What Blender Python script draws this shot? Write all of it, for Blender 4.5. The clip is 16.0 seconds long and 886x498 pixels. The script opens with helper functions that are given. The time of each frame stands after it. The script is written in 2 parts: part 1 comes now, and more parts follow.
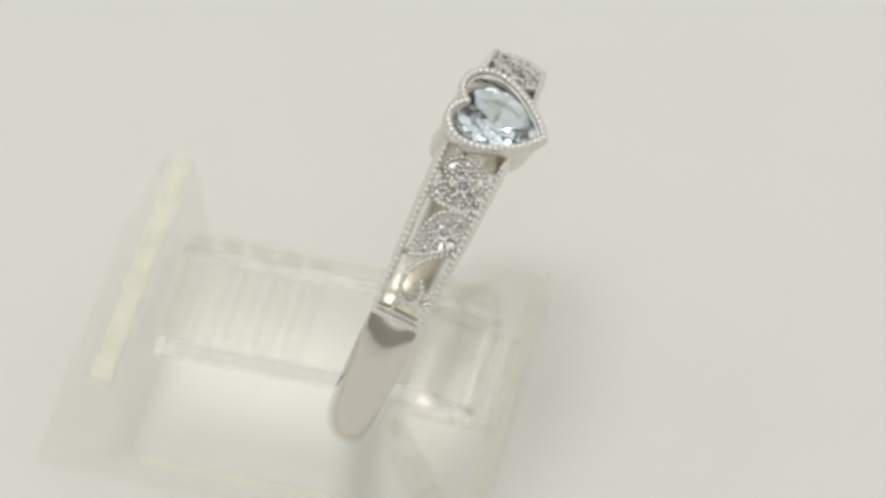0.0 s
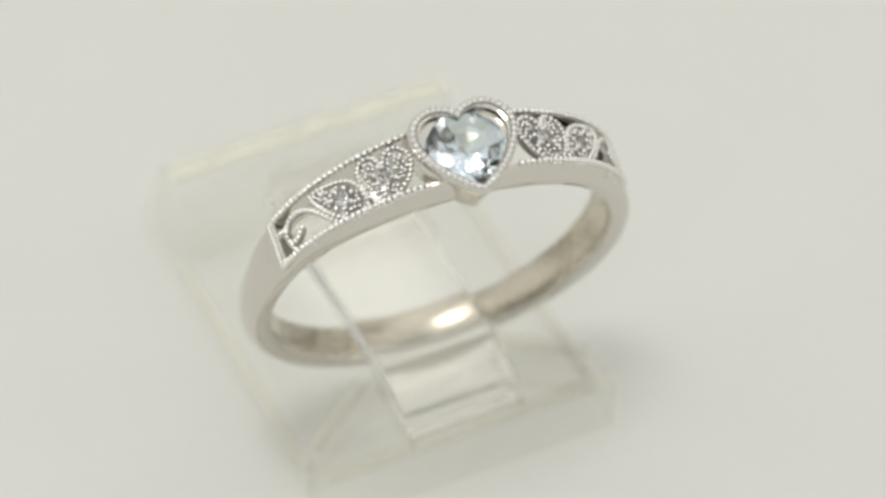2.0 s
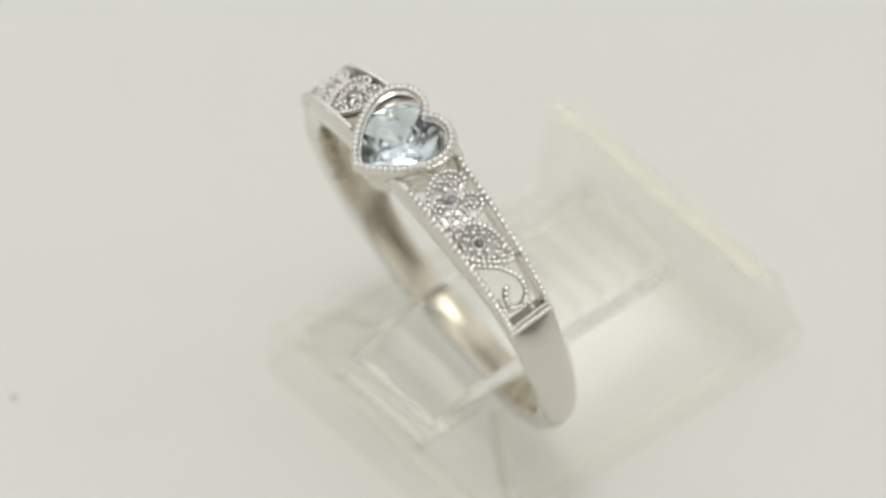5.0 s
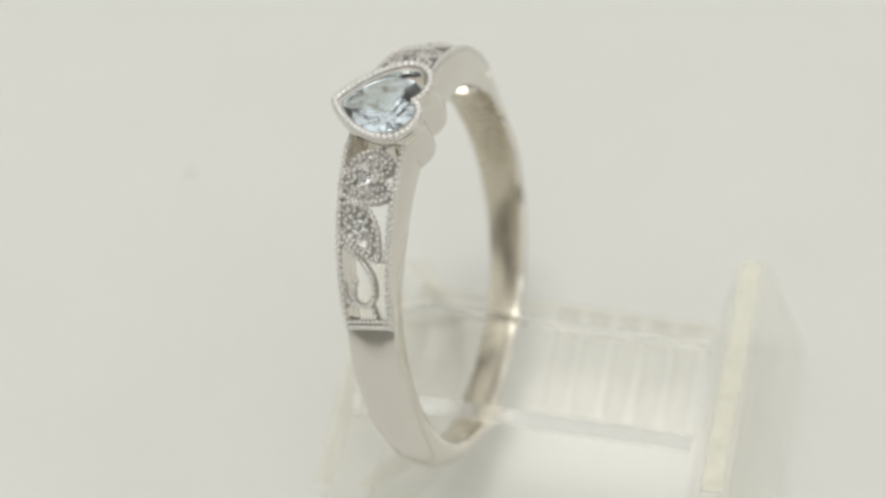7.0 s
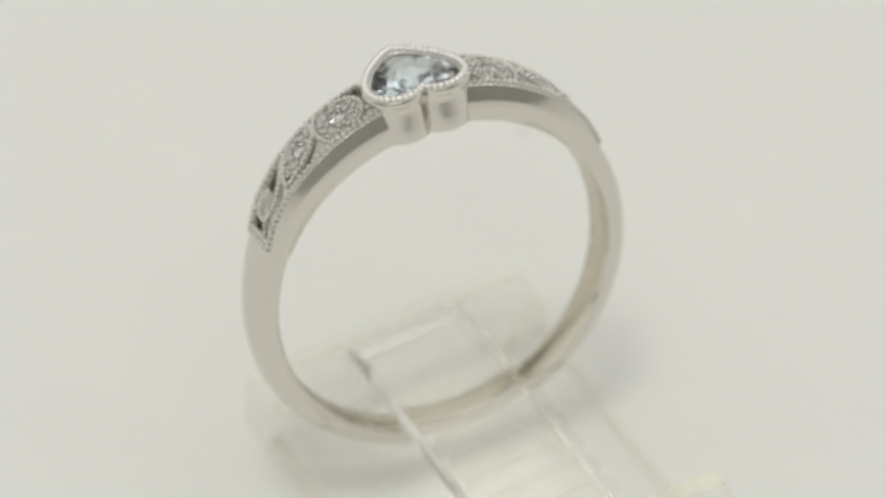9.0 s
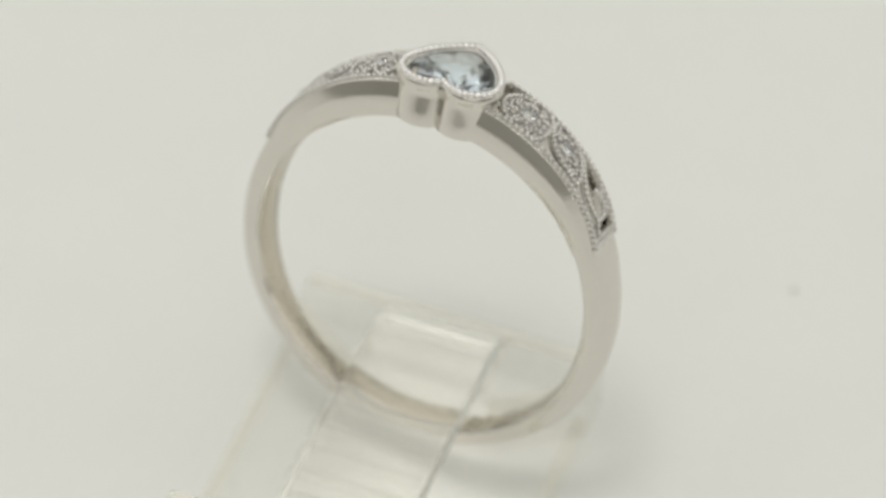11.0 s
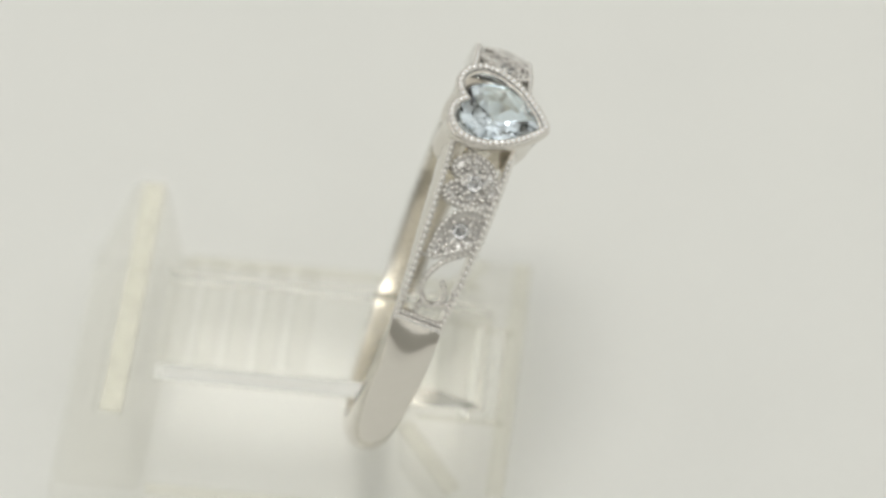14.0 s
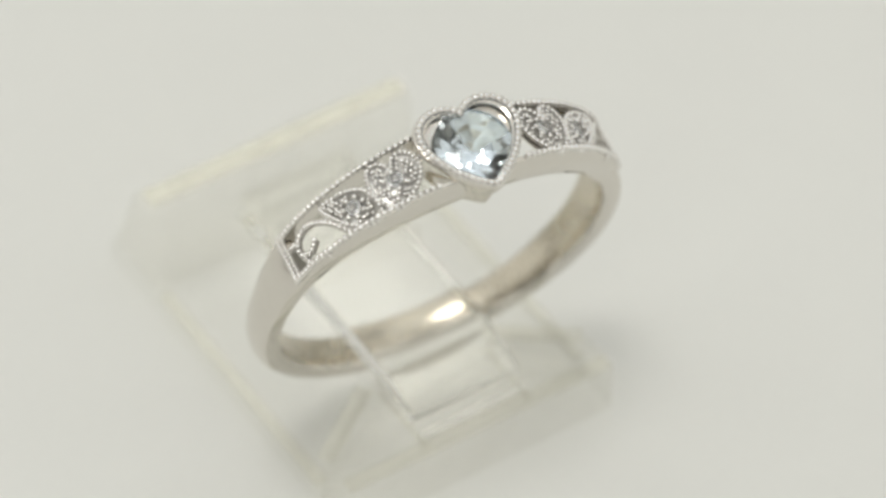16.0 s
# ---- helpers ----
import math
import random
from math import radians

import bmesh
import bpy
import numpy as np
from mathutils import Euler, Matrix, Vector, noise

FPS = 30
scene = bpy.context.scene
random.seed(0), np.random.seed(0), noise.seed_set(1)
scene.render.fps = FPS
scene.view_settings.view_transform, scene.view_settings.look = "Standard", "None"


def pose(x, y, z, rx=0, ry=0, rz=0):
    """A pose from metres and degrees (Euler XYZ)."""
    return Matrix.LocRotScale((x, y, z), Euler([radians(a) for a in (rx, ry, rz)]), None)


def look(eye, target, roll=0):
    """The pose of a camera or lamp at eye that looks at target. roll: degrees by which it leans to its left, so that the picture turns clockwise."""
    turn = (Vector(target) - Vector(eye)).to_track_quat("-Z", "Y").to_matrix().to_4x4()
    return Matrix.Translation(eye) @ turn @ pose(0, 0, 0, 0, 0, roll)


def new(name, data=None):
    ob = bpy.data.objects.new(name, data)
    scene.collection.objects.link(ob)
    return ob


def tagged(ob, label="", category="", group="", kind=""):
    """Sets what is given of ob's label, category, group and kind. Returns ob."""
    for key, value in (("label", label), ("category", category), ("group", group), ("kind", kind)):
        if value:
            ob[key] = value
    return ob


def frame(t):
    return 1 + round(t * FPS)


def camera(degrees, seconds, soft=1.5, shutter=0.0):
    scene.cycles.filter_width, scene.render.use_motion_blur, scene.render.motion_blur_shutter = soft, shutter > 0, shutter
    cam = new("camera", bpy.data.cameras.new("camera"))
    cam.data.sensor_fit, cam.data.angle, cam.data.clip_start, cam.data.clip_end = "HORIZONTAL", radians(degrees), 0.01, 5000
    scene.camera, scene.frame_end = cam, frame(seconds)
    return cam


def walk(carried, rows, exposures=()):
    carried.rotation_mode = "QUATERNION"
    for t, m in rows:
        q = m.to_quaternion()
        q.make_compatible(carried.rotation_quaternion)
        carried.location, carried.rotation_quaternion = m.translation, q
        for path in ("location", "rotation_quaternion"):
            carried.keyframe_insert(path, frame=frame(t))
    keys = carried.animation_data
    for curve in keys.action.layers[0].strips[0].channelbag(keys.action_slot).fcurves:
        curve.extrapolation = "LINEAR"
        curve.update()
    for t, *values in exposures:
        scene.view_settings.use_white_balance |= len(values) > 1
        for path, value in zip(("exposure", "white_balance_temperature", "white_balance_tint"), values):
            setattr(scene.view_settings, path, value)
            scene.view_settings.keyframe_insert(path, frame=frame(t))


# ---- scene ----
MM = 0.001
TURN = -25.1904            # turntable speed, degrees a second, clockwise from above
SECONDS = 16.0

# ---------------------------------------------------------------- camera
cam = camera(10.0, SECONDS, soft=3.3)
EYE = Vector((0.0, -0.167698, 0.193995))
WAY = Vector((0.00154947, 0.6792436, -0.73391126))
STILL = look(EYE, EYE + WAY * 0.24, 2.0915)
walk(cam, [(0.0, STILL), (SECONDS, STILL)])
cam.data.dof.use_dof = True
cam.data.dof.focus_distance = 0.2390
cam.data.dof.aperture_fstop = 31.0

# ---------------------------------------------------------------- light
world = bpy.data.worlds.new("room_air")
scene.world = world
world.use_nodes = True
world.node_tree.nodes["Background"].inputs[0].default_value = (1.0, 0.97, 0.92, 1)
world.node_tree.nodes["Background"].inputs[1].default_value = 0.02
scene.view_settings.exposure = -0.50


def area_lamp(name, eye, target, size, watts, colour):
    data = bpy.data.lights.new(name, "AREA")
    data.shape, data.size, data.energy, data.color = "DISK", size, watts, colour
    ob = new(name, data)
    ob.matrix_world = look(eye, target)
    return ob


# unseen broad fill from above, added for soft surrounding light
area_lamp("ceiling_panel_light", (0.0, 0.0, 1.60), (0, 0, 0), 2.3, 10.6, (0.95, 0.985, 1.0))
area_lamp("desk_lamp_light", (-0.09, -0.07, 0.66), (0, 0, 0), 0.18, 1.0, (1.0, 0.985, 0.93))
# four unseen fills added around, to soften shadows and brighten metal and gem
for spot in ((-1.10, 0.07, 0.70), (1.10, 0.13, 0.70), (0.0, 1.15, 0.75), (0.0, -1.20, 0.83)):
    area_lamp("softbox_light", spot, (0, 0, 0.02), 1.6, 4.6, (0.985, 0.982, 0.94))


# ---------------------------------------------------------------- materials
def material(name, colour, rough=0.5, metal=0.0, grain=0.0, size=1.0, bump=0.0, trans=0.0, ior=1.45, spots=0.0, coat=0.0):
    """Principled surface; grain: strength of two scales of colour change, size: grain size in mm."""
    m = bpy.data.materials.new(name)
    m.use_nodes = True
    nt = m.node_tree
    b = nt.nodes["Principled BSDF"]
    b.inputs["Base Color"].default_value = (*colour, 1)
    b.inputs["Roughness"].default_value = rough
    b.inputs["Metallic"].default_value = metal
    b.inputs["Transmission Weight"].default_value = trans
    b.inputs["IOR"].default_value = ior
    b.inputs["Coat Weight"].default_value = coat
    if grain or bump or spots:
        tc = nt.nodes.new("ShaderNodeTexCoord")
        fine, wide = nt.nodes.new("ShaderNodeTexNoise"), nt.nodes.new("ShaderNodeTexNoise")
        fine.inputs["Scale"].default_value, wide.inputs["Scale"].default_value = 1000.0 / size, 1000.0 / (size * 11)
        fine.inputs["Detail"].default_value = 5
        for n in (fine, wide):
            nt.links.new(tc.outputs["Object"], n.inputs["Vector"])
        add = nt.nodes.new("ShaderNodeMath")
        add.operation = "ADD"
        nt.links.new(fine.outputs["Fac"], add.inputs[0])
        nt.links.new(wide.outputs["Fac"], add.inputs[1])
        if grain:
            ramp = nt.nodes.new("ShaderNodeMapRange")
            ramp.inputs["From Min"].default_value, ramp.inputs["From Max"].default_value = 0.6, 1.4
            ramp.inputs["To Min"].default_value, ramp.inputs["To Max"].default_value = 1 - grain, 1 + grain
            mul = nt.nodes.new("ShaderNodeVectorMath")
            mul.operation = "SCALE"
            mul.inputs[0].default_value = colour
            nt.links.new(add.outputs[0], ramp.inputs["Value"])
            nt.links.new(ramp.outputs[0], mul.inputs["Scale"])
            nt.links.new(mul.outputs[0], b.inputs["Base Color"])
        if spots:
            rr = nt.nodes.new("ShaderNodeMapRange")
            rr.inputs["From Min"].default_value, rr.inputs["From Max"].default_value = 0.6, 1.4
            rr.inputs["To Min"].default_value, rr.inputs["To Max"].default_value = max(0.0, rough - spots), rough + spots
            nt.links.new(add.outputs[0], rr.inputs["Value"])
            nt.links.new(rr.outputs[0], b.inputs["Roughness"])
        if bump:
            bp = nt.nodes.new("ShaderNodeBump")
            bp.inputs["Strength"].default_value = bump
            bp.inputs["Distance"].default_value = 0.00005
            nt.links.new(add.outputs[0], bp.inputs["Height"])
            nt.links.new(bp.outputs[0], b.inputs["Normal"])
    return m


WHITE_GOLD = material("polished_white_gold", (0.73, 0.70, 0.652), 0.11, 1.0, grain=0.02, size=0.5, bump=0.05, spots=0.05)
GOLD_GRAIN = material("grainy_white_gold", (0.76, 0.74, 0.71), 0.32, 1.0, grain=0.04, size=0.12, bump=0.3, spots=0.08)
BEAD = material("polished_bead_gold", (0.84, 0.82, 0.795), 0.24, 1.0, grain=0.02, size=0.3)
INNER_GLASS = material("solid_clear_acrylic", (0.995, 0.995, 0.98), 0.0, 0.0, trans=1.0, ior=1.47)
# inside of the band: dim, warm reflections put into colour, blurred by roughness
DIM_GOLD = material("dim_reflection_gold", (0.62, 0.57, 0.475), 0.25, 1.0, grain=0.05, size=0.6, bump=0.1, spots=0.06)
AQUA = material("pale_blue_gem", (0.82, 0.92, 1.0), 0.0, 0.0, trans=1.0, ior=1.66)
DIAMOND = material("clear_diamond", (1.0, 1.0, 1.0), 0.0, 0.0, trans=1.0, ior=2.2)
ACRYLIC = material("clear_cream_acrylic", (0.985, 0.98, 0.955), 0.08, 0.0, trans=1.0, ior=1.49, bump=0.15, size=1.5)


def clear_mix(m, share, tint, haze):
    """Most light passes the clear plastic straight; a pale veil colour brightens it, and grazing faces shine."""
    nt = m.node_tree
    out, b = nt.nodes["Material Output"], nt.nodes["Principled BSDF"]
    mix, clear = nt.nodes.new("ShaderNodeMixShader"), nt.nodes.new("ShaderNodeBsdfTransparent")
    clear.inputs[0].default_value = (*tint, 1)
    mix.inputs[0].default_value = share
    nt.links.new(b.outputs[0], mix.inputs[1])
    nt.links.new(clear.outputs[0], mix.inputs[2])
    # pale diffuse share stands in for light carried inside the plastic
    veil_mix, veil = nt.nodes.new("ShaderNodeMixShader"), nt.nodes.new("ShaderNodeBsdfDiffuse")
    veil.inputs["Color"].default_value = (0.97, 0.955, 0.86, 1)
    tc, spots, level = nt.nodes.new("ShaderNodeTexCoord"), nt.nodes.new("ShaderNodeTexNoise"), nt.nodes.new("ShaderNodeMapRange")
    spots.inputs["Scale"].default_value = 420.0
    spots.inputs["Detail"].default_value = 4
    level.inputs["From Min"].default_value, level.inputs["From Max"].default_value = 0.3, 0.7
    level.inputs["To Min"].default_value, level.inputs["To Max"].default_value = haze * 0.7, haze * 1.3
    nt.links.new(tc.outputs["Object"], spots.inputs["Vector"])
    nt.links.new(spots.outputs["Fac"], level.inputs["Value"])
    nt.links.new(level.outputs[0], veil_mix.inputs[0])
    nt.links.new(mix.outputs[0], veil_mix.inputs[1])
    nt.links.new(veil.outputs[0], veil_mix.inputs[2])
    gloss, rim, top, part_of = nt.nodes.new("ShaderNodeBsdfGlossy"), nt.nodes.new("ShaderNodeLayerWeight"), nt.nodes.new("ShaderNodeMixShader"), nt.nodes.new("ShaderNodeMath")
    gloss.inputs["Roughness"].default_value = 0.10
    rim.inputs["Blend"].default_value = 0.25
    part_of.operation = "MULTIPLY"
    part_of.inputs[1].default_value = 0.11
    nt.links.new(rim.outputs["Facing"], part_of.inputs[0])
    nt.links.new(part_of.outputs[0], top.inputs[0])
    nt.links.new(veil_mix.outputs[0], top.inputs[1])
    nt.links.new(gloss.outputs[0], top.inputs[2])
    nt.links.new(top.outputs[0], out.inputs["Surface"])


clear_mix(ACRYLIC, 0.985, (0.999, 0.9985, 0.993), 0.030)
# tongue sides: clear share and pale veil mixed in to lighten dark refraction lines
SIDE_GLASS = material("lightened_acrylic_side", (0.995, 0.995, 0.98), 0.0, 0.0, trans=1.0, ior=1.47)
clear_mix(SIDE_GLASS, 0.38, (0.999, 0.998, 0.99), 0.05)
# cream colour stands in for light piped to the wall's top edge
TOP_HIGHLIGHT = material("cream_top_highlight", (0.98, 0.95, 0.85), 0.2, 0.0, trans=1.0, ior=1.49, bump=0.15, size=1.5)
clear_mix(TOP_HIGHLIGHT, 0.97, (0.998, 0.990, 0.955), 0.34)
# cream colour for the light that gathers in the cut edges
EDGE_HIGHLIGHT = material("cream_edge_highlight", (0.98, 0.96, 0.88), 0.12, 0.0, trans=1.0, ior=1.49, bump=0.15, size=1.5)
clear_mix(EDGE_HIGHLIGHT, 0.97, (0.998, 0.994, 0.972), 0.065)
CREAM_BODY = material("clear_cream_acrylic_body", (0.985, 0.975, 0.93), 0.08, 0.0, trans=1.0, ior=1.49, bump=0.15, size=1.5)
clear_mix(CREAM_BODY, 0.985, (0.9995, 0.998, 0.990), 0.07)
TOOTH = material("clear_acrylic_tooth", (0.985, 0.98, 0.95), 0.08, 0.0, trans=1.0, ior=1.49, bump=0.15, size=1.5)
clear_mix(TOOTH, 0.985, (0.9995, 0.998, 0.990), 0.06)
# white share paints the lamp's highlight onto the ribs
RIB_HIGHLIGHT = material("acrylic_rib_highlight", (0.98, 0.97, 0.93), 0.08, 0.0, ior=1.49, bump=0.1, size=1.5)
clear_mix(RIB_HIGHLIGHT, 0.72, (0.998, 0.996, 0.985), 0.1)
PAPER = material("matt_white_card", (0.80, 0.798, 0.765), 0.75, 0.0, grain=0.012, size=0.6, bump=0.15)
TABLE = material("white_laminate", (0.78, 0.77, 0.74), 0.45, 0.0, grain=0.02, size=3.0)
WALL = material("white_wall_paint", (0.74, 0.735, 0.70), 0.85, 0.0, grain=0.02, size=6.0)
CEIL = material("white_ceiling_paint", (0.82, 0.81, 0.78), 0.9, 0.0, grain=0.02, size=6.0)
FLOOR = material("pale_floor", (0.45, 0.42, 0.38), 0.5, 0.0, grain=0.15, size=12.0)
DIRT = material("grey_crumb", (0.64, 0.63, 0.60), 0.9, 0.0, grain=0.2, size=0.1)


# ---------------------------------------------------------------- mesh tools (millimetres in, metres out)
def link_mesh(name, bm, mat, smooth=True, angle=35):
    bmesh.ops.recalc_face_normals(bm, faces=bm.faces)
    bmesh.ops.scale(bm, vec=(MM, MM, MM), verts=bm.verts)
    if smooth:
        for f in bm.faces:
            f.smooth = True
        for e in bm.edges:
            if len(e.link_faces) == 2 and e.calc_face_angle(0) > radians(angle):
                e.smooth = False
    me = bpy.data.meshes.new(name)
    bm.to_mesh(me)
    bm.free()
    me.materials.append(mat)
    return new(name, me)


def part(name, bm, mat, parent, label="", smooth=True, angle=35):
    ob = link_mesh(name, bm, mat, smooth, angle)
    ob.parent = parent
    return tagged(ob, label) if label else ob


def prism(bm, outline, z0, z1, bevel=0.0, foot=True):
    """An upright prism over a plan outline; z0 and z1 may be functions of (x, y)."""
    low = [bm.verts.new((x, y, z0(x, y) if callable(z0) else z0)) for x, y in outline]
    top = [bm.verts.new((x, y, z1(x, y) if callable(z1) else z1)) for x, y in outline]
    faces = [bm.faces.new(low[::-1]), bm.faces.new(top)]
    n = len(outline)
    for i in range(n):
        j = (i + 1) % n
        faces.append(bm.faces.new((low[i], low[j], top[j], top[i])))
    if bevel:
        edges = list({e for f in (faces if foot else faces[1:2]) for e in f.edges})
        if not foot:
            bm.faces.remove(faces[0])
        bmesh.ops.bevel(bm, geom=edges, offset=bevel, segments=3, affect="EDGES", profile=0.6)


def balls(points, r, seg=7, rings=5):
    """Many small beads, as plain vertex and face lists turned into one bmesh."""
    verts, faces = [], []
    for p in points:
        base = len(verts)
        verts.append((p[0], p[1], p[2] + r))
        for i in range(1, rings):
            a = math.pi * i / rings
            for k in range(seg):
                b = 2 * math.pi * k / seg
                verts.append((p[0] + r * math.sin(a) * math.cos(b), p[1] + r * math.sin(a) * math.sin(b), p[2] + r * math.cos(a)))
        verts.append((p[0], p[1], p[2] - r))
        last = len(verts) - 1
        for k in range(seg):
            n = (k + 1) % seg
            faces.append((base, base + 1 + k, base + 1 + n))
            for i in range(rings - 2):
                s0, s1 = base + 1 + i * seg, base + 1 + (i + 1) * seg
                faces.append((s0 + k, s1 + k, s1 + n, s0 + n))
            s0 = base + 1 + (rings - 2) * seg
            faces.append((s0 + k, last, s0 + n))
    me = bpy.data.meshes.new("beads")
    me.from_pydata(verts, [], faces)
    bm = bmesh.new()
    bm.from_mesh(me)
    bpy.data.meshes.remove(me)
    return bm


def spline(points, step, closed=False):
    """Catmull-Rom through points, resampled at an even step."""
    pts = [Vector(p) for p in points]
    n, dense = len(pts), []
    for i in range(n if closed else n - 1):
        p0 = pts[(i - 1) % n] if closed or i > 0 else pts[0]
        p1, p2 = pts[i], pts[(i + 1) % n]
        p3 = pts[(i + 2) % n] if closed or i + 2 < n else pts[-1]
        for k in range(16):
            t = k / 16
            dense.append(0.5 * (2 * p1 + (p2 - p0) * t + (2 * p0 - 5 * p1 + 4 * p2 - p3) * t * t + (3 * p1 - p0 - 3 * p2 + p3) * t ** 3))
    dense.append(pts[0] if closed else pts[-1])
    length = [0.0]
    for a, b in zip(dense, dense[1:]):
        length.append(length[-1] + (b - a).length)
    count = max(2, round(length[-1] / step))
    out, j = [], 0
    for k in range(count if closed else count + 1):
        want = length[-1] * k / count
        while j < len(dense) - 2 and length[j + 1] < want:
            j += 1
        f = (want - length[j]) / max(1e-9, length[j + 1] - length[j])
        out.append(dense[j].lerp(dense[j + 1], min(1, f)))
    return out


def loft(bm, rings, closed_ring=True, caps=True, closed=False):
    """Faces between a row of equal-length rings of points."""
    rows = [[bm.verts.new(p) for p in r] for r in rings]
    n = len(rows[0])
    pairs = list(zip(rows, rows[1:])) + ([(rows[-1], rows[0])] if closed else [])
    for a, b in pairs:
        for i in range(n if closed_ring else n - 1):
            j = (i + 1) % n
            bm.faces.new((a[i], a[j], b[j], b[i]))
    if caps and not closed:
        bm.faces.new(rows[0][::-1])
        bm.faces.new(rows[-1])
    return rows


# ---------------------------------------------------------------- room
def slab(name, x0, x1, y0, y1, z0, z1, mat):
    bm = bmesh.new()
    prism(bm, [(x0 * 1000, y0 * 1000), (x1 * 1000, y0 * 1000), (x1 * 1000, y1 * 1000), (x0 * 1000, y1 * 1000)], z0 * 1000, z1 * 1000)
    return tagged(link_mesh(name, bm, mat, smooth=False), kind="structure")


slab("floor", -1.6, 1.6, -1.6, 1.6, -0.80, -0.77, FLOOR)
slab("ceiling", -1.6, 1.6, -1.6, 1.6, 1.70, 1.75, CEIL)
slab("wall_north", -1.6, 1.6, 1.6, 1.7, -0.80, 1.75, WALL)
slab("wall_south", -1.6, 1.6, -1.7, -1.6, -0.80, 1.75, WALL)
slab("wall_east", 1.6, 1.7, -1.7, 1.7, -0.80, 1.75, WALL)
slab("wall_west", -1.7, -1.6, -1.7, 1.7, -0.80, 1.75, WALL)


def build_table():
    bm = bmesh.new()
    prism(bm, [(-600, -400), (600, -400), (600, 400), (-600, 400)], -45, -15, 2)
    table = tagged(link_mesh("table", bm, TABLE), "plain white laminate table under the turntable", "table")
    for x in (-560, 560):
        for y in (-360, 360):
            bm = bmesh.new()
            prism(bm, [(x - 20, y - 20), (x + 20, y - 20), (x + 20, y + 20), (x - 20, y + 20)], -770, -45, 1)
            part("leg", bm, TABLE, table)
    return table


def build_turntable():
    """A flat round plate, its top at z = 0, turning about the z axis."""
    bm = bmesh.new()
    profile = [(0.01, -3), (96, -3), (98, -2.4), (98.6, -1.5), (98, -0.5), (97, 0), (60, 0), (20, 0), (0.01, 0)]
    rings = []
    for k in range(96):
        a = 2 * math.pi * k / 96
        rings.append([(r * math.cos(a), r * math.sin(a), z) for r, z in profile])
    loft(bm, rings, closed_ring=False, caps=False, closed=True)
    table = tagged(link_mesh("turntable", bm, PAPER), "round matt white turntable plate under the ring stand", "turntable")
    bm = bmesh.new()
    loft(bm, [[(r * math.cos(2 * math.pi * k / 48), r * math.sin(2 * math.pi * k / 48), z) for r, z in ((50, -3), (52, -8), (52, -15))] for k in range(48)],
         closed_ring=False, caps=False, closed=True)
    part("foot", bm, TABLE, table)
    return table


build_table()
turntable = build_turntable()

# ---------------------------------------------------------------- acrylic ring stand
# its own space: x to the front, y across, z up, origin on the turntable's axis
STAND_TURN = -12.0
V0, V1, VM = -7.75, 8.25, 0.25


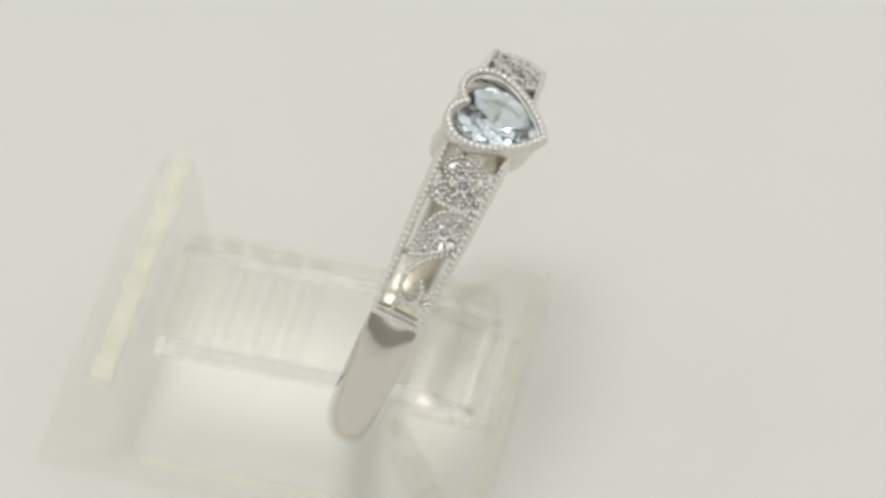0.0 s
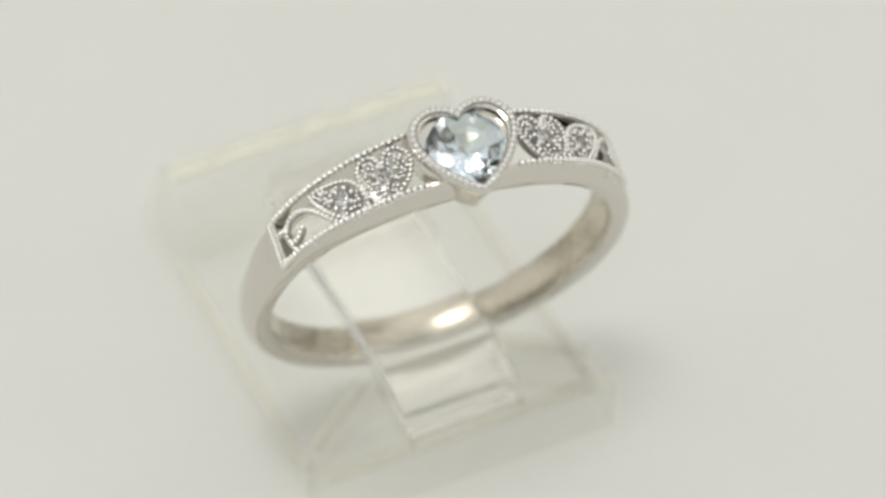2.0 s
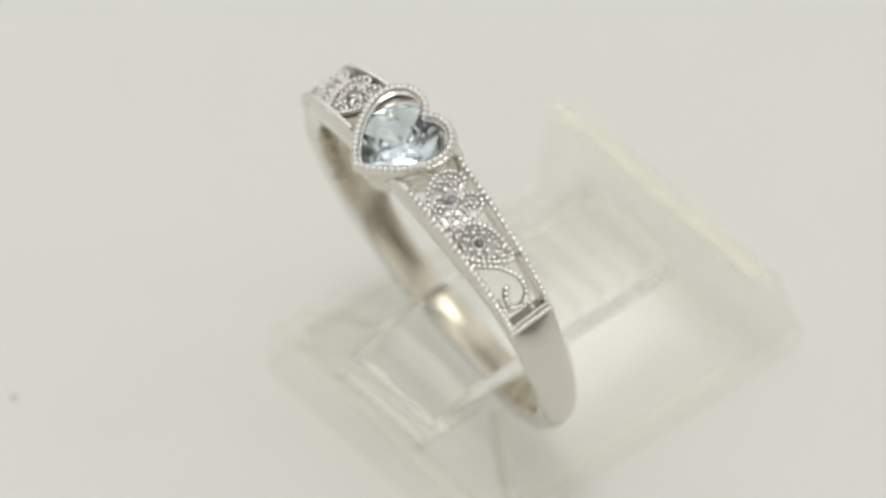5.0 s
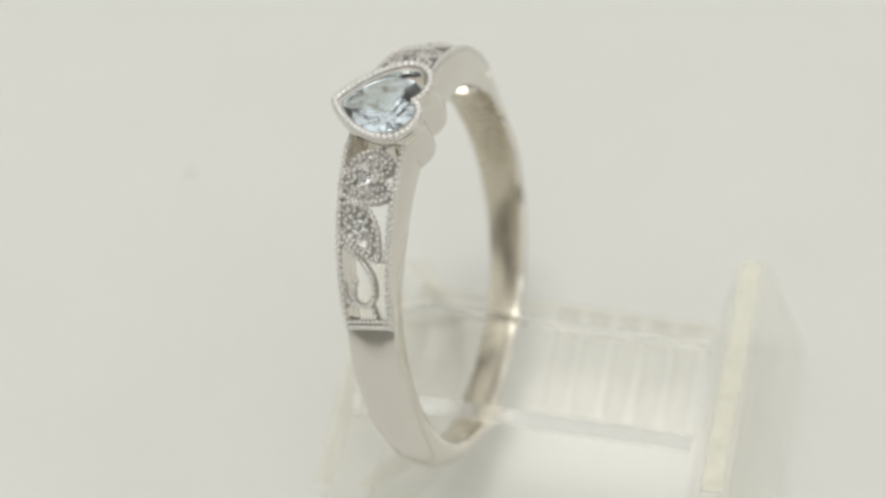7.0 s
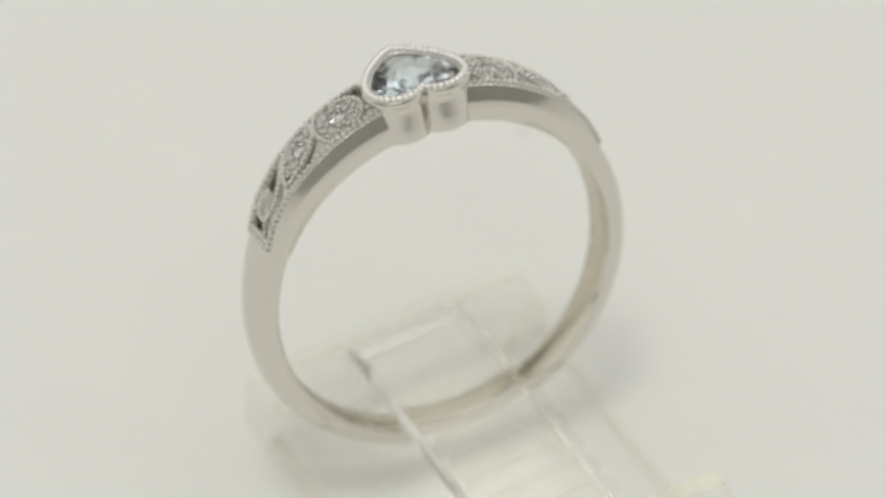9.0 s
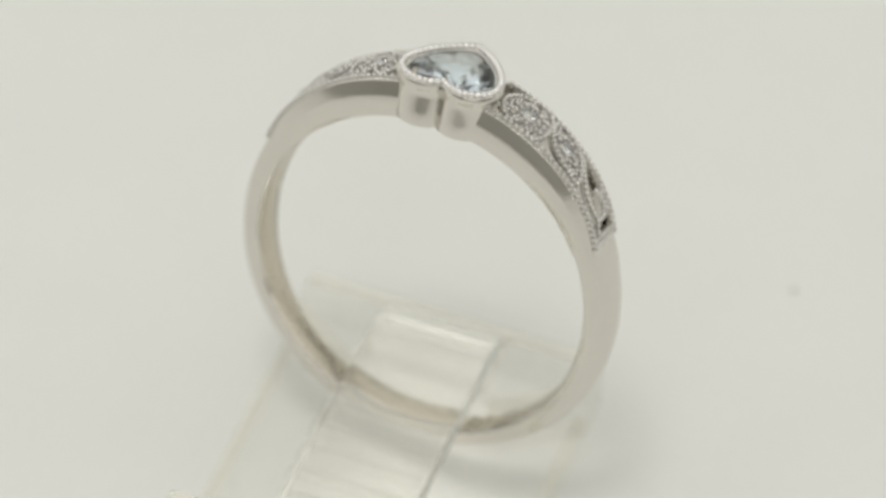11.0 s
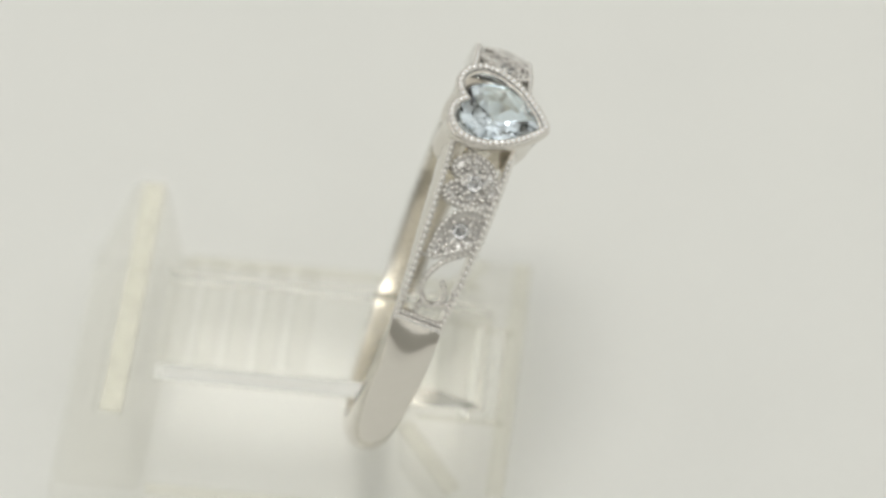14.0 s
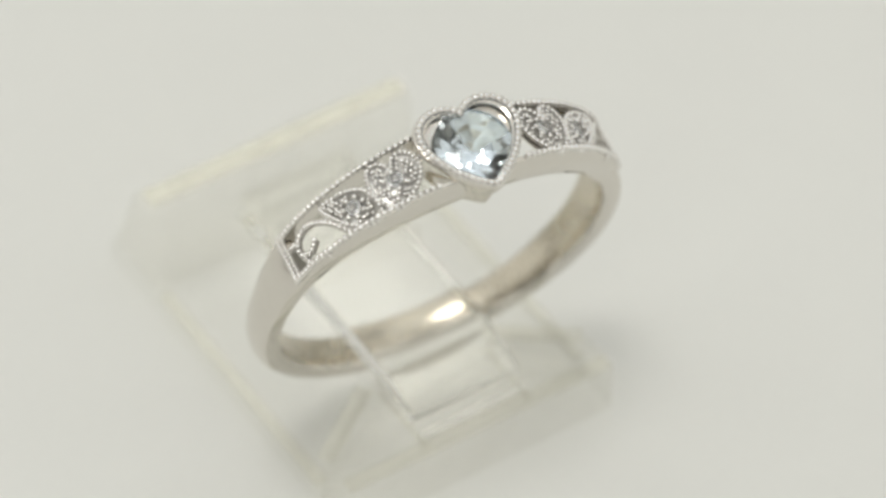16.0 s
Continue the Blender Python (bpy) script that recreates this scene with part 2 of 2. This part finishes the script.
def build_stand():
    stand = tagged(new("ring_stand"), "clear cream-tinted acrylic ring stand with a slotted comb, holding the ring", "ring stand")

    def block(name, outline, z0, z1, bevel, label="", mat=ACRYLIC):
        bm = bmesh.new()
        prism(bm, outline, z0, z1, bevel, foot=False)
        part(name, bm, mat, stand, label)

    def bar(u0, u1):
        return [(u0, VM - 3.1), (u1, VM - 3.1), (u1, VM + 3.1), (u0, VM + 3.1)]
    block("base_plate", [(-18.2, V0), (1.9, V0), (1.9, V1), (-18.2, V1)], 0.02, 1.5, 0.2)
    # the back wall leans and has rounded edges
    bm = bmesh.new()
    prof = [(-18.0, 1.5), (-16.1, 6.6), (-15.7, 7.0), (-14.7, 7.0), (-14.3, 6.6), (-13.6, 1.5)]
    loft(bm, [[(u, v, z) for u, z in prof] for v in (V0 + 0.05, V1 - 0.05)])
    bm.verts.ensure_lookup_table()
    under = [f for f in bm.faces if all(v.co.z < 1.6 for v in f.verts)]
    bmesh.ops.delete(bm, geom=under, context="FACES_ONLY")
    bmesh.ops.bevel(bm, geom=[e for e in bm.edges if len(e.link_faces) == 2], offset=0.35, segments=3, affect="EDGES", profile=0.6)
    part("back_wall", bm, CREAM_BODY, stand, "clear back wall, its cream edge light painted on top")
    # the front block is deeper in the middle
    block("front_block", [(4.2, V0), (4.2, V1), (1.95, V1), (-1.2, VM + 3.5), (-1.2, VM - 3.5), (1.95, V0)], 0.02, 3.5, 0.55, mat=CREAM_BODY)
    # ribs set along two bright lines, their glint put into the colour
    for u in (1.9, 3.25):
        bm = bmesh.new()
        prism(bm, [(u - 0.25, VM - 3.0), (u + 0.25, VM - 3.0), (u + 0.25, VM + 3.0), (u - 0.25, VM + 3.0)], 3.52, 3.8, 0.1)
        part("rib", bm, RIB_HIGHLIGHT, stand)
    # added strip that paints the bright ridge of the back wall
    bm = bmesh.new()
    prism(bm, [(-15.55, V0 + 0.3), (-14.5, V0 + 0.3), (-14.5, V1 - 0.3), (-15.55, V1 - 0.3)], 7.0, 7.12, 0.05)
    part("top_edge", bm, TOP_HIGHLIGHT, stand, "cream strip painted for the light in the top edge")
    # comb: upright teeth on a tongue
    for k in range(5):
        u = -12.6 + 1.52 * k
        block("tooth", bar(u - 0.48, u + 0.48), 5.72, 7.0, 0.3, mat=TOOTH)
    block("post", bar(-0.9, 0.6), 3.53, 4.43, 0.05)
    # the clear tongue from the back wall over the bottom of the ring: clear front end, partly refracting sides,
    # refracting top and underside
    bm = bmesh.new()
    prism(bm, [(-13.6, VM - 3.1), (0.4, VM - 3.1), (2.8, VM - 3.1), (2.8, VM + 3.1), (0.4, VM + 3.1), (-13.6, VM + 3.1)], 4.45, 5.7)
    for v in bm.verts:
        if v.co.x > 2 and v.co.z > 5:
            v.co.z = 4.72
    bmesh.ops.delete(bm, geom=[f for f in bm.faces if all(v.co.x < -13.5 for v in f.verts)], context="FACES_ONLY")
    tongue_block = part("tongue", bm, ACRYLIC, stand, "clear tongue bridging over the bottom of the ring", smooth=False)
    tongue_block.data.materials.append(INNER_GLASS)
    tongue_block.data.materials.append(SIDE_GLASS)
    for f in tongue_block.data.polygons:
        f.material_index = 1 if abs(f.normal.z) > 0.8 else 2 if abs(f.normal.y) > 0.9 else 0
    # solid tongue set to cast no shadow, which keeps the stand beneath bright
    tongue_block.visible_shadow = False

    # added cream strips paint the bright cut edges: front top, slanted shoulders, base sides and corners
    def edge(name, a, b, wide, z0, z1):
        bm = bmesh.new()
        a, b = Vector((*a, 0)), Vector((*b, 0))
        d = (b - a).normalized()
        n = Vector((-d.y, d.x, 0)) * wide / 2
        prism(bm, [tuple(p)[:2] for p in (a - n, b - n, b + n, a + n)], z0, z1, 0.08)
        part(name, bm, EDGE_HIGHLIGHT, stand)
    edge("cut_edge", (3.93, V0 + 0.2), (3.93, V1 - 0.2), 0.9, 3.42, 3.60)
    edge("cut_edge", (1.9, V1 - 0.3), (-1.0, VM + 3.6), 0.9, 3.42, 3.58)
    edge("cut_edge", (1.9, V0 + 0.3), (-1.0, VM - 3.6), 0.9, 3.42, 3.58)
    for v in (V0 + 0.26, V1 - 0.26):
        edge("cut_edge", (-13.4, v), (1.7, v), 0.7, 1.42, 1.58)
    for v in (VM - 3.05, VM + 3.05):
        edge("cut_edge", (-0.4, v), (3.9, v), 0.22, 3.42, 3.58)
    return stand


stand = build_stand()

# ---------------------------------------------------------------- ring
# its own space: x along the finger to the front, y across, z up through the heart; origin at the lowest point of the band
R_OUT, R_IN = 9.91, 8.70
LEAN, RING_TURN, RING_ROLL = 16.1, -17.88, 1.5
RING_MID = Vector((-0.34, 0.234, 11.995))     # the ring's centre at the start


def at(theta, a, r):
    t = radians(theta)
    return (a, r * math.sin(t), r * math.cos(t) + R_OUT)


def half_width(theta):
    """Half the band's width at an angle from the heart."""
    t = min(1.0, max(0.0, (abs(theta) - 12) / 50))
    if abs(theta) <= 62:
        return 1.47 - 0.34 * t
    t = min(1.0, (abs(theta) - 62) / 90)
    return 1.13 - 0.30 * t * t * (3 - 2 * t)


def rail_top(theta):
    """The radius of the panels' upper edge, which rises to the heart."""
    return R_OUT + 0.05 + 0.71 * min(1.0, max(0.0, (62 - abs(theta)) / 50)) + 0.18 * math.sin(math.pi * min(1.0, max(0.0, (66 - abs(theta)) / 54))) - 0.13 * min(1.0, max(0.0, (abs(theta) - 53) / 9))


def back(theta):
    """How much further the band reaches to the back than to the front."""
    return 0.22 - 0.10 * min(1.0, max(0.0, (abs(theta) - 120) / 50))


def dim_inside(ob):
    """The face that touches the finger: its dim warm reflections are put into the colour."""
    ob.data.materials.append(DIM_GOLD)
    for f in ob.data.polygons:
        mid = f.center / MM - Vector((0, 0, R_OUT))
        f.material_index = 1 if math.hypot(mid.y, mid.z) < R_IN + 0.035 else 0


def build_shank(ring):
    bm = bmesh.new()
    rows = []
    for k in range(97):
        th = 61.0 + (360 - 122) * k / 96
        w = half_width(th if th <= 180 else 360 - th)
        d = min(1.0, max(0.0, (min(th, 360 - th) - 66) / 16))
        swell = 0.10 * min(1.0, max(0.0, (155 - min(th, 360 - th)) / 45))
        bump = 0.14 * max(0.0, 1 - (min(th, 360 - th) - 61) / 25)
        edge = R_OUT - 0.30 - 0.08 * d + swell + bump
        sec = [(-w + 0.16, R_IN), (0, R_IN - 0.02), (w - 0.16, R_IN), (w - 0.03, R_IN + 0.08), (w, R_IN + 0.3), (w, edge - 0.12), (w - 0.05, edge)]
        for q in (0.75, 0.45, 0.15, -0.15, -0.45, -0.75):
            drop = 0.17 * max(0.0, 1 - (min(th, 360 - th) - 62) / 20)
            sec.append((w * q, edge + (R_OUT + swell - drop - edge) * (1 - q * q) + 0.01))
        sec += [(-w + 0.05, edge), (-w, edge - 0.12), (-w, R_IN + 0.3), (-w + 0.03, R_IN + 0.08)]
        more = back(min(th, 360 - th))
        away = min(1.0, max(0.0, (min(th, 360 - th) - 62) / 18))
        ring_row = []
        for a, r in sec:
            high = away * min(1.0, max(0.0, (r - R_IN - 0.3) / 0.6))
            ring_row.append(at(th, (a * (1 + more * (1 - high) / w) if a < 0 else a) + 0.12 * high, r))
        rows.append(ring_row)
    loft(bm, rows)
    shank = part("shank", bm, WHITE_GOLD, ring, angle=50)
    dim_inside(shank)
    return shank


def panel_point(side, s, a, r):
    th = 12.6 + math.degrees(s / 9.6)
    r += rail_top(th) - 9.72 + 0.32 * max(0.0, 1 - (a / half_width(th)) ** 2) * min(1.0, max(0.0, (62 - th) / 12))
    return at(side * (12.6 + math.degrees(s / 9.6)), a, r)


def wire(bm, side, pts, rad, r_mid, flat=1.0):
    """A drawn wire on the panel, along points (s, a)."""
    line = spline([(s, a, 0) for s, a in pts], 0.12)
    rows = []
    for i, p in enumerate(line):
        d = (line[min(i + 1, len(line) - 1)] - line[max(i - 1, 0)]).normalized()
        nx = Vector((-d.y, d.x, 0))
        rows.append([panel_point(side, *(p + nx * rad * math.cos(q))[:2], r_mid + rad * flat * math.sin(q)) for q in [2 * math.pi * k / 8 for k in range(8)]])
    loft(bm, rows)
    return line


HEART_LEAF = [(1.58, -0.32), (1.38, -0.85), (1.02, -1.05), (0.65, -0.85), (0.42, -0.32), (0.58, 0.35), (1.05, 0.85), (1.9, 1.24), (2.38, 0.75), (2.55, 0.1), (2.58, -0.5), (2.4, -0.98), (2.05, -1.08), (1.72, -0.82)]
POINT_LEAF = [(5.0, -0.72), (4.3, -0.78), (3.6, -0.64), (3.02, -0.25), (2.76, 0.4), (2.78, 0.98), (3.12, 1.18), (3.6, 1.12), (4.15, 0.72), (4.6, 0.12)]
SCROLL = [(4.2, 1.15), (4.6, 0.6), (5.05, 0.0), (5.55, -0.40), (6.05, -0.60), (6.65, -0.57), (7.06, -0.27), (7.14, 0.18), (6.86, 0.48), (6.4, 0.50), (6.0, 0.24)]
CURL = [(5.85, 1.18), (6.3, 0.93), (6.65, 0.98), (6.95, 0.75), (7.1, 0.3)]
STEM = [(7.02, -0.32), (7.4, -0.42), (7.85, -0.48)]
STRUTS = [[(0.0, -0.55), (0.3, -0.5), (0.6, -0.5)], [(1.05, -1.25), (1.3, -1.0), (1.5, -0.7)], [(2.2, -1.25), (2.35, -1.0), (2.4, -0.8)], [(1.85, 1.0), (2.0, 1.2), (2.1, 1.35)],
          [(2.4, 0.85), (2.65, 0.85), (2.9, 0.85)], [(3.3, 1.0), (3.45, 1.2), (3.5, 1.3)], [(4.1, 0.95), (4.25, 1.15), (4.3, 1.3)], [(4.85, -0.6), (5.05, -0.85), (5.15, -1.2)], [(6.9, 0.8), (7.2, 0.95), (7.5, 1.1)]]


def leaf(side, outline, centre, panel, name):
    pts = spline([(s, a, 0) for s, a in outline], 0.13, closed=True)
    bm = bmesh.new()
    mid = Vector((*centre, 0))
    rows = []
    for f, r in ((1.0, 9.15), (1.06, 9.36), (1.0, 9.52), (0.84, 9.48), (0.60, 9.36), (0.3, 9.3), (0.02, 9.28)):
        rows.append([panel_point(side, *(mid + (p - mid) * f)[:2], r) for p in pts])
    loft(bm, rows)
    body = part(name, bm, GOLD_GRAIN, panel, angle=60)
    return body, spline([(s, a, 0) for s, a in outline], 0.245, closed=True), mid


def stone(bm, place, up, rad, deep=0.62):
    """A round brilliant: table, crown and pavilion facets."""
    q = Vector(up).to_track_quat("Z", "Y").to_matrix().to_4x4()
    m = Matrix.Translation(place) @ q
    levels = ((0.55, 0.22, 8, 0.5), (0.82, 0.13, 8, 0.0), (1.0, 0.0, 8, 0.5), (0.55, -0.36, 8, 0.0))
    rows = [[m @ Vector((rad * f * math.cos(2 * math.pi * (k + o) / n), rad * f * math.sin(2 * math.pi * (k + o) / n), rad * z)) for k in range(n)] for f, z, n, o in levels]
    rr = [[bm.verts.new(p) for p in r] for r in rows]
    tip = bm.verts.new(m @ Vector((0, 0, -rad * deep)))
    bm.faces.new(rr[0])
    for a, b, o in zip(rr, rr[1:], (1, 0, 1)):
        for k in range(8):
            n = (k + 1) % 8
            if o:
                bm.faces.new((a[k], b[k], b[n]))
                bm.faces.new((a[k], b[n], a[n]))
            else:
                bm.faces.new((a[k], b[k], a[n]))
                bm.faces.new((a[n], b[k], b[n]))
    for k in range(8):
        bm.faces.new((rr[-1][k], tip, rr[-1][(k + 1) % 8]))


def inside(p, loop):
    hit = False
    for a, b in zip(loop, loop[1:] + loop[:1]):
        if (a.y > p.y) != (b.y > p.y) and p.x < (b.x - a.x) * (p.y - a.y) / (b.y - a.y) + a.x:
            hit = not hit
    return hit


def build_panel(ring, side):
    panel = None
    for front in (1, -1):
        bm = bmesh.new()
        rows = []
        for k in range(41):
            th = 4.0 + 58.2 * k / 40
            w, q = half_width(th), rail_top(th)
            out = min(1.0, max(0.0, (62.2 - th) / 34))
            out = 0.15 * out * out * (3 - 2 * out)
            sec = [(w - 0.30, 8.72), (w - 0.05, R_IN), (w + out - 0.04, R_IN + 0.12), (w + out + 0.01, 9.1), (w + out + 0.01, 9.35 + 0.35 * (q - 9.35)), (w + out - 0.01, 9.35 + 0.45 * (q - 9.35)), (w - 0.03, q - 0.06), (w - 0.08, q - 0.03), (w - 0.22, q - 0.03), (w - 0.25, q - 0.10), (w - 0.27, 9.2)]
            if front < 0:
                sec = [(a + back(th), r) for a, r in sec]
            rows.append([at(side * th, front * a, r) for a, r in sec])
        loft(bm, rows)
        if panel is None:
            panel = part("filigree_panel", bm, WHITE_GOLD, ring, "openwork white gold shoulder with milgrain leaves and scrolls", angle=40)
        else:
            part("rail", bm, WHITE_GOLD, panel, angle=40)
        dim_inside((panel, *panel.children)[-1])
        beads = []
        n = 29
        for k in range(n):
            th = 12.8 + 48.6 * k / (n - 1)
            beads.append(at(side * th, front * (half_width(th) - 0.15 + (back(th) if front < 0 else 0.0)), rail_top(th) + 0.07))
        part("milgrain_edge", balls(beads, 0.178), BEAD, panel, "row of tiny polished beads")
    # end bar with its beads
    bm = bmesh.new()
    rows = []
    for a in (-1.0, -0.5, 0, 0.4, 0.8):
        rows.append([at(side * th, a, r) for th, r in ((60.2, 9.0), (60.2, 9.92), (62.4, 9.94), (62.4, 9.0))])
    loft(bm, rows)
    part("end_bar", bm, WHITE_GOLD, panel)
    part("milgrain_edge", balls([at(side * 61.2, -1.15 + 2.12 * k / 10, 10.02) for k in range(11)], 0.15), BEAD, panel)
    part("milgrain_edge", balls([at(side * 59.6, -1.0 + 1.8 * k / 8, 10.02) for k in range(9)], 0.135), BEAD, panel)
    for pts in STRUTS:
        bm = bmesh.new()
        wire(bm, side, pts, 0.10, 9.42)
        part("strut", bm, GOLD_GRAIN, panel)
    for outline, centre, name, rad in ((HEART_LEAF, (1.55, 0.02), "heart_leaf", 0.41), (POINT_LEAF, (3.68, 0.16), "pointed_leaf", 0.39)):
        outline = [(centre[0] + (s - centre[0]) * 1.08, centre[1] + (a - centre[1]) * 1.10) for s, a in outline]
        body, rim, mid = leaf(side, outline, centre, panel, name)
        part("milgrain_edge", balls([panel_point(side, p.x, p.y, 9.64) for p in rim], 0.15), BEAD, panel)
        prongs = [mid + Vector((math.cos(q), math.sin(q), 0)) * (rad + 0.10) for q in [0.6 + 2 * math.pi * k / 7 for k in range(7)]]
        tagged(part("bead_collar", balls([panel_point(side, p.x, p.y, 9.60) for p in prongs], 0.145), BEAD, panel), kind="stuff")
        grain = []
        for i in range(-14, 15):
            for j in range(-8, 9):
                q = mid + Vector((0.245 * i + (0.122 if j % 2 else 0) + random.uniform(-0.06, 0.06), 0.225 * j + random.uniform(-0.05, 0.05), 0))
                if (q - mid).length > rad + 0.23 and min((q - e).length for e in rim) > 0.17 and inside(q, rim):
                    grain.append(panel_point(side, q.x, q.y, 9.56 + random.uniform(-0.06, 0.04)))
        if grain:
            tagged(part("bead_grain", balls(grain, 0.125), BEAD, panel), kind="stuff")
        bm = bmesh.new()
        p = Vector(panel_point(side, mid.x, mid.y, 9.55))
        stone(bm, p, p - Vector((p.x, 0, R_OUT)), rad)
        part("diamond", bm, DIAMOND, panel, "tiny round colourless diamond", smooth=False)
    for pts, name in ((SCROLL, "scroll"), (CURL, "curl"), (STEM, "stem")):
        bm = bmesh.new()
        wire(bm, side, pts, 0.13, 9.36, 1.2)
        part(name, bm, GOLD_GRAIN, panel)
        line = spline([(s, a, 0) for s, a in pts], 0.25)
        part("milgrain_edge", balls([panel_point(side, p.x, p.y, 9.58) for p in line], 0.158), BEAD, panel)
    return panel


HALF_HEART = [(2.70, 0.0), (2.52, 0.38), (2.02, 1.04), (1.16, 1.87), (0.2, 2.46), (-0.68, 2.70), (-1.50, 2.54), (-2.08, 1.94), (-2.28, 1.18), (-2.12, 0.48)]
CLEFT = (-1.74, 0.0)
LIFT = 0.25
GEM_RADIUS, GEM_SEAT = 1.93, 10.84      # girdle radius and height above the finger's centre


def heart_line(step):
    """The heart's outline as points round it, with a sharp tip and cleft."""
    right = spline([(x, y, 0) for x, y in HALF_HEART + [CLEFT]], step)
    left = [Vector((p.x, -p.y, 0)) for p in right[1:-1]][::-1]
    return right + left


def girdle(angle, f=1.0):
    """The gem's outline: round, drawn out a little towards the heart's tip."""
    r = GEM_RADIUS * f
    return Vector((0.06 + r * math.cos(angle) + 0.20 * f * max(0.0, math.cos(angle)) ** 6, r * math.sin(angle), 0))


def build_gem(bezel):
    """A brilliant: table, stars, kites, upper and lower halves, mains and culet, flat facets throughout."""
    bm = bmesh.new()

    def row(f, z, count, shift):
        return [bm.verts.new(girdle(2 * math.pi * (k + shift) / count, f) + Vector((0, 0, GEM_SEAT + z + R_OUT))) for k in range(count)]
    N = 10
    table, kite = row(0.52, 0.34, N, 0.0), row(0.77, 0.22, N, 0.5)
    upper, lower = row(1.0, 0.035, 2 * N, 0.0), row(1.0, -0.035, 2 * N, 0.0)
    halves, mains = row(0.52, -0.70, N, 0.5), row(0.24, -1.15, N, 0.0)
    culet = bm.verts.new(girdle(math.pi / 2, 0.0) + Vector((0, 0, GEM_SEAT - 1.44 + R_OUT)))
    bm.faces.new(table)
    for k in range(N):
        n = (k + 1) % N
        u0, u1, u2 = 2 * k, 2 * k + 1, (2 * k + 2) % (2 * N)
        bm.faces.new((table[k], kite[k], table[n]))
        bm.faces.new((table[k], kite[k - 1], upper[u0]))
        bm.faces.new((table[k], upper[u0], kite[k]))
        bm.faces.new((kite[k], upper[u0], upper[u1]))
        bm.faces.new((kite[k], upper[u1], upper[u2]))
        bm.faces.new((halves[k], lower[u1], lower[u0]))
        bm.faces.new((halves[k], lower[u2], lower[u1]))
        bm.faces.new((halves[k], lower[u0], halves[k - 1]))
        bm.faces.new((mains[k], halves[k - 1], halves[k]))
        bm.faces.new((mains[k], halves[k], mains[n]))
        bm.faces.new((mains[k], mains[n], culet))
    for k in range(2 * N):
        bm.faces.new((upper[k], lower[k], lower[(k + 1) % (2 * N)], upper[(k + 1) % (2 * N)]))
    part("gemstone", bm, AQUA, bezel, "round brilliant pale blue aquamarine gem", smooth=False)


def build_bezel(ring):
    line = heart_line(0.16)
    mid = Vector((0.0, 0, 0))

    def row(f, z, shift=0.0):
        return [tuple(mid + (p - mid) * f + Vector((shift, 0, z + R_OUT + (LIFT if z > 9.9 else 0)))) for p in line]

    def round_row(f, z):
        return [tuple(girdle(math.atan2(p.y, p.x), f) + Vector((0, 0, z + R_OUT))) for p in line]
    bm = bmesh.new()
    outer = [row(f, z, sh) for f, z, sh in ((0.84, 8.66, -0.26), (0.88, 8.70, -0.26), (0.90, 9.0, -0.24), (0.905, 9.5, -0.18), (0.92, 9.95, -0.08), (0.945, 10.22, 0), (0.965, 10.38, 0), (0.995, 10.56, 0), (1.0, 10.74, 0), (0.985, 10.83, 0), (0.95, 10.86, 0), (0.86, 10.86, 0), (0.80, 10.80, 0), (0.785, 10.65, 0), (0.78, 10.40, 0))]
    seat = [round_row(0.93, 10.63), round_row(0.90, 10.61), round_row(0.80, 9.4), round_row(0.80, 8.7)]
    loft(bm, outer + seat, caps=False, closed=True)
    bezel = part("bezel", bm, WHITE_GOLD, ring, "heart-shaped white gold bezel with a beaded rim", angle=40)
    rim = [mid + (p - mid) * 0.91 for p in heart_line(0.335)]
    part("milgrain_edge", balls([(p.x, p.y, 10.90 + LIFT + R_OUT) for p in rim], 0.215, 8, 6), BEAD, bezel, "row of tiny polished beads")
    build_gem(bezel)
    return bezel


def build_ring():
    ring = tagged(new("finger_ring"), "white gold milgrain ring with pale blue gem in a heart bezel", "ring")
    build_shank(ring)
    build_bezel(ring)
    for side in (1, -1):
        build_panel(ring, side)
    return ring


finger_ring = build_ring()


def build_crumb():
    bm = bmesh.new()
    bmesh.ops.create_icosphere(bm, subdivisions=2, radius=0.2)
    for v in bm.verts:
        v.co *= 1 + 0.35 * noise.noise(v.co * 4)
        v.co.z = max(-0.1, v.co.z * 0.4)
    return tagged(link_mesh("crumb", bm, DIRT), "tiny grey speck of dirt on the white turntable", "speck")


crumb = build_crumb()


# ---------------------------------------------------------------- what moves
def motions():
    times = [0.4 * k for k in range(41)]

    def spin(t):
        return pose(0, 0, 0, 0, 0, TURN * t)
    lean = pose(0, 0, 0, 0, 0, RING_TURN) @ pose(0, 0, 0, 0, LEAN, 0) @ pose(0, 0, 0, -RING_ROLL, 0, 0)
    middle = RING_MID * MM
    foot = Matrix.Translation(middle) @ lean @ Matrix.Translation((0, 0, -R_OUT * MM))
    speck = pose(11.94 * MM, -17.39 * MM, 0.08 * MM)
    walk(turntable, [(t, spin(t)) for t in times])
    walk(stand, [(t, spin(t) @ pose(0, 0, 0, 0, 0, STAND_TURN)) for t in times])
    walk(finger_ring, [(t, spin(t) @ foot) for t in times])
    walk(crumb, [(t, spin(t) @ speck) for t in times])


motions()
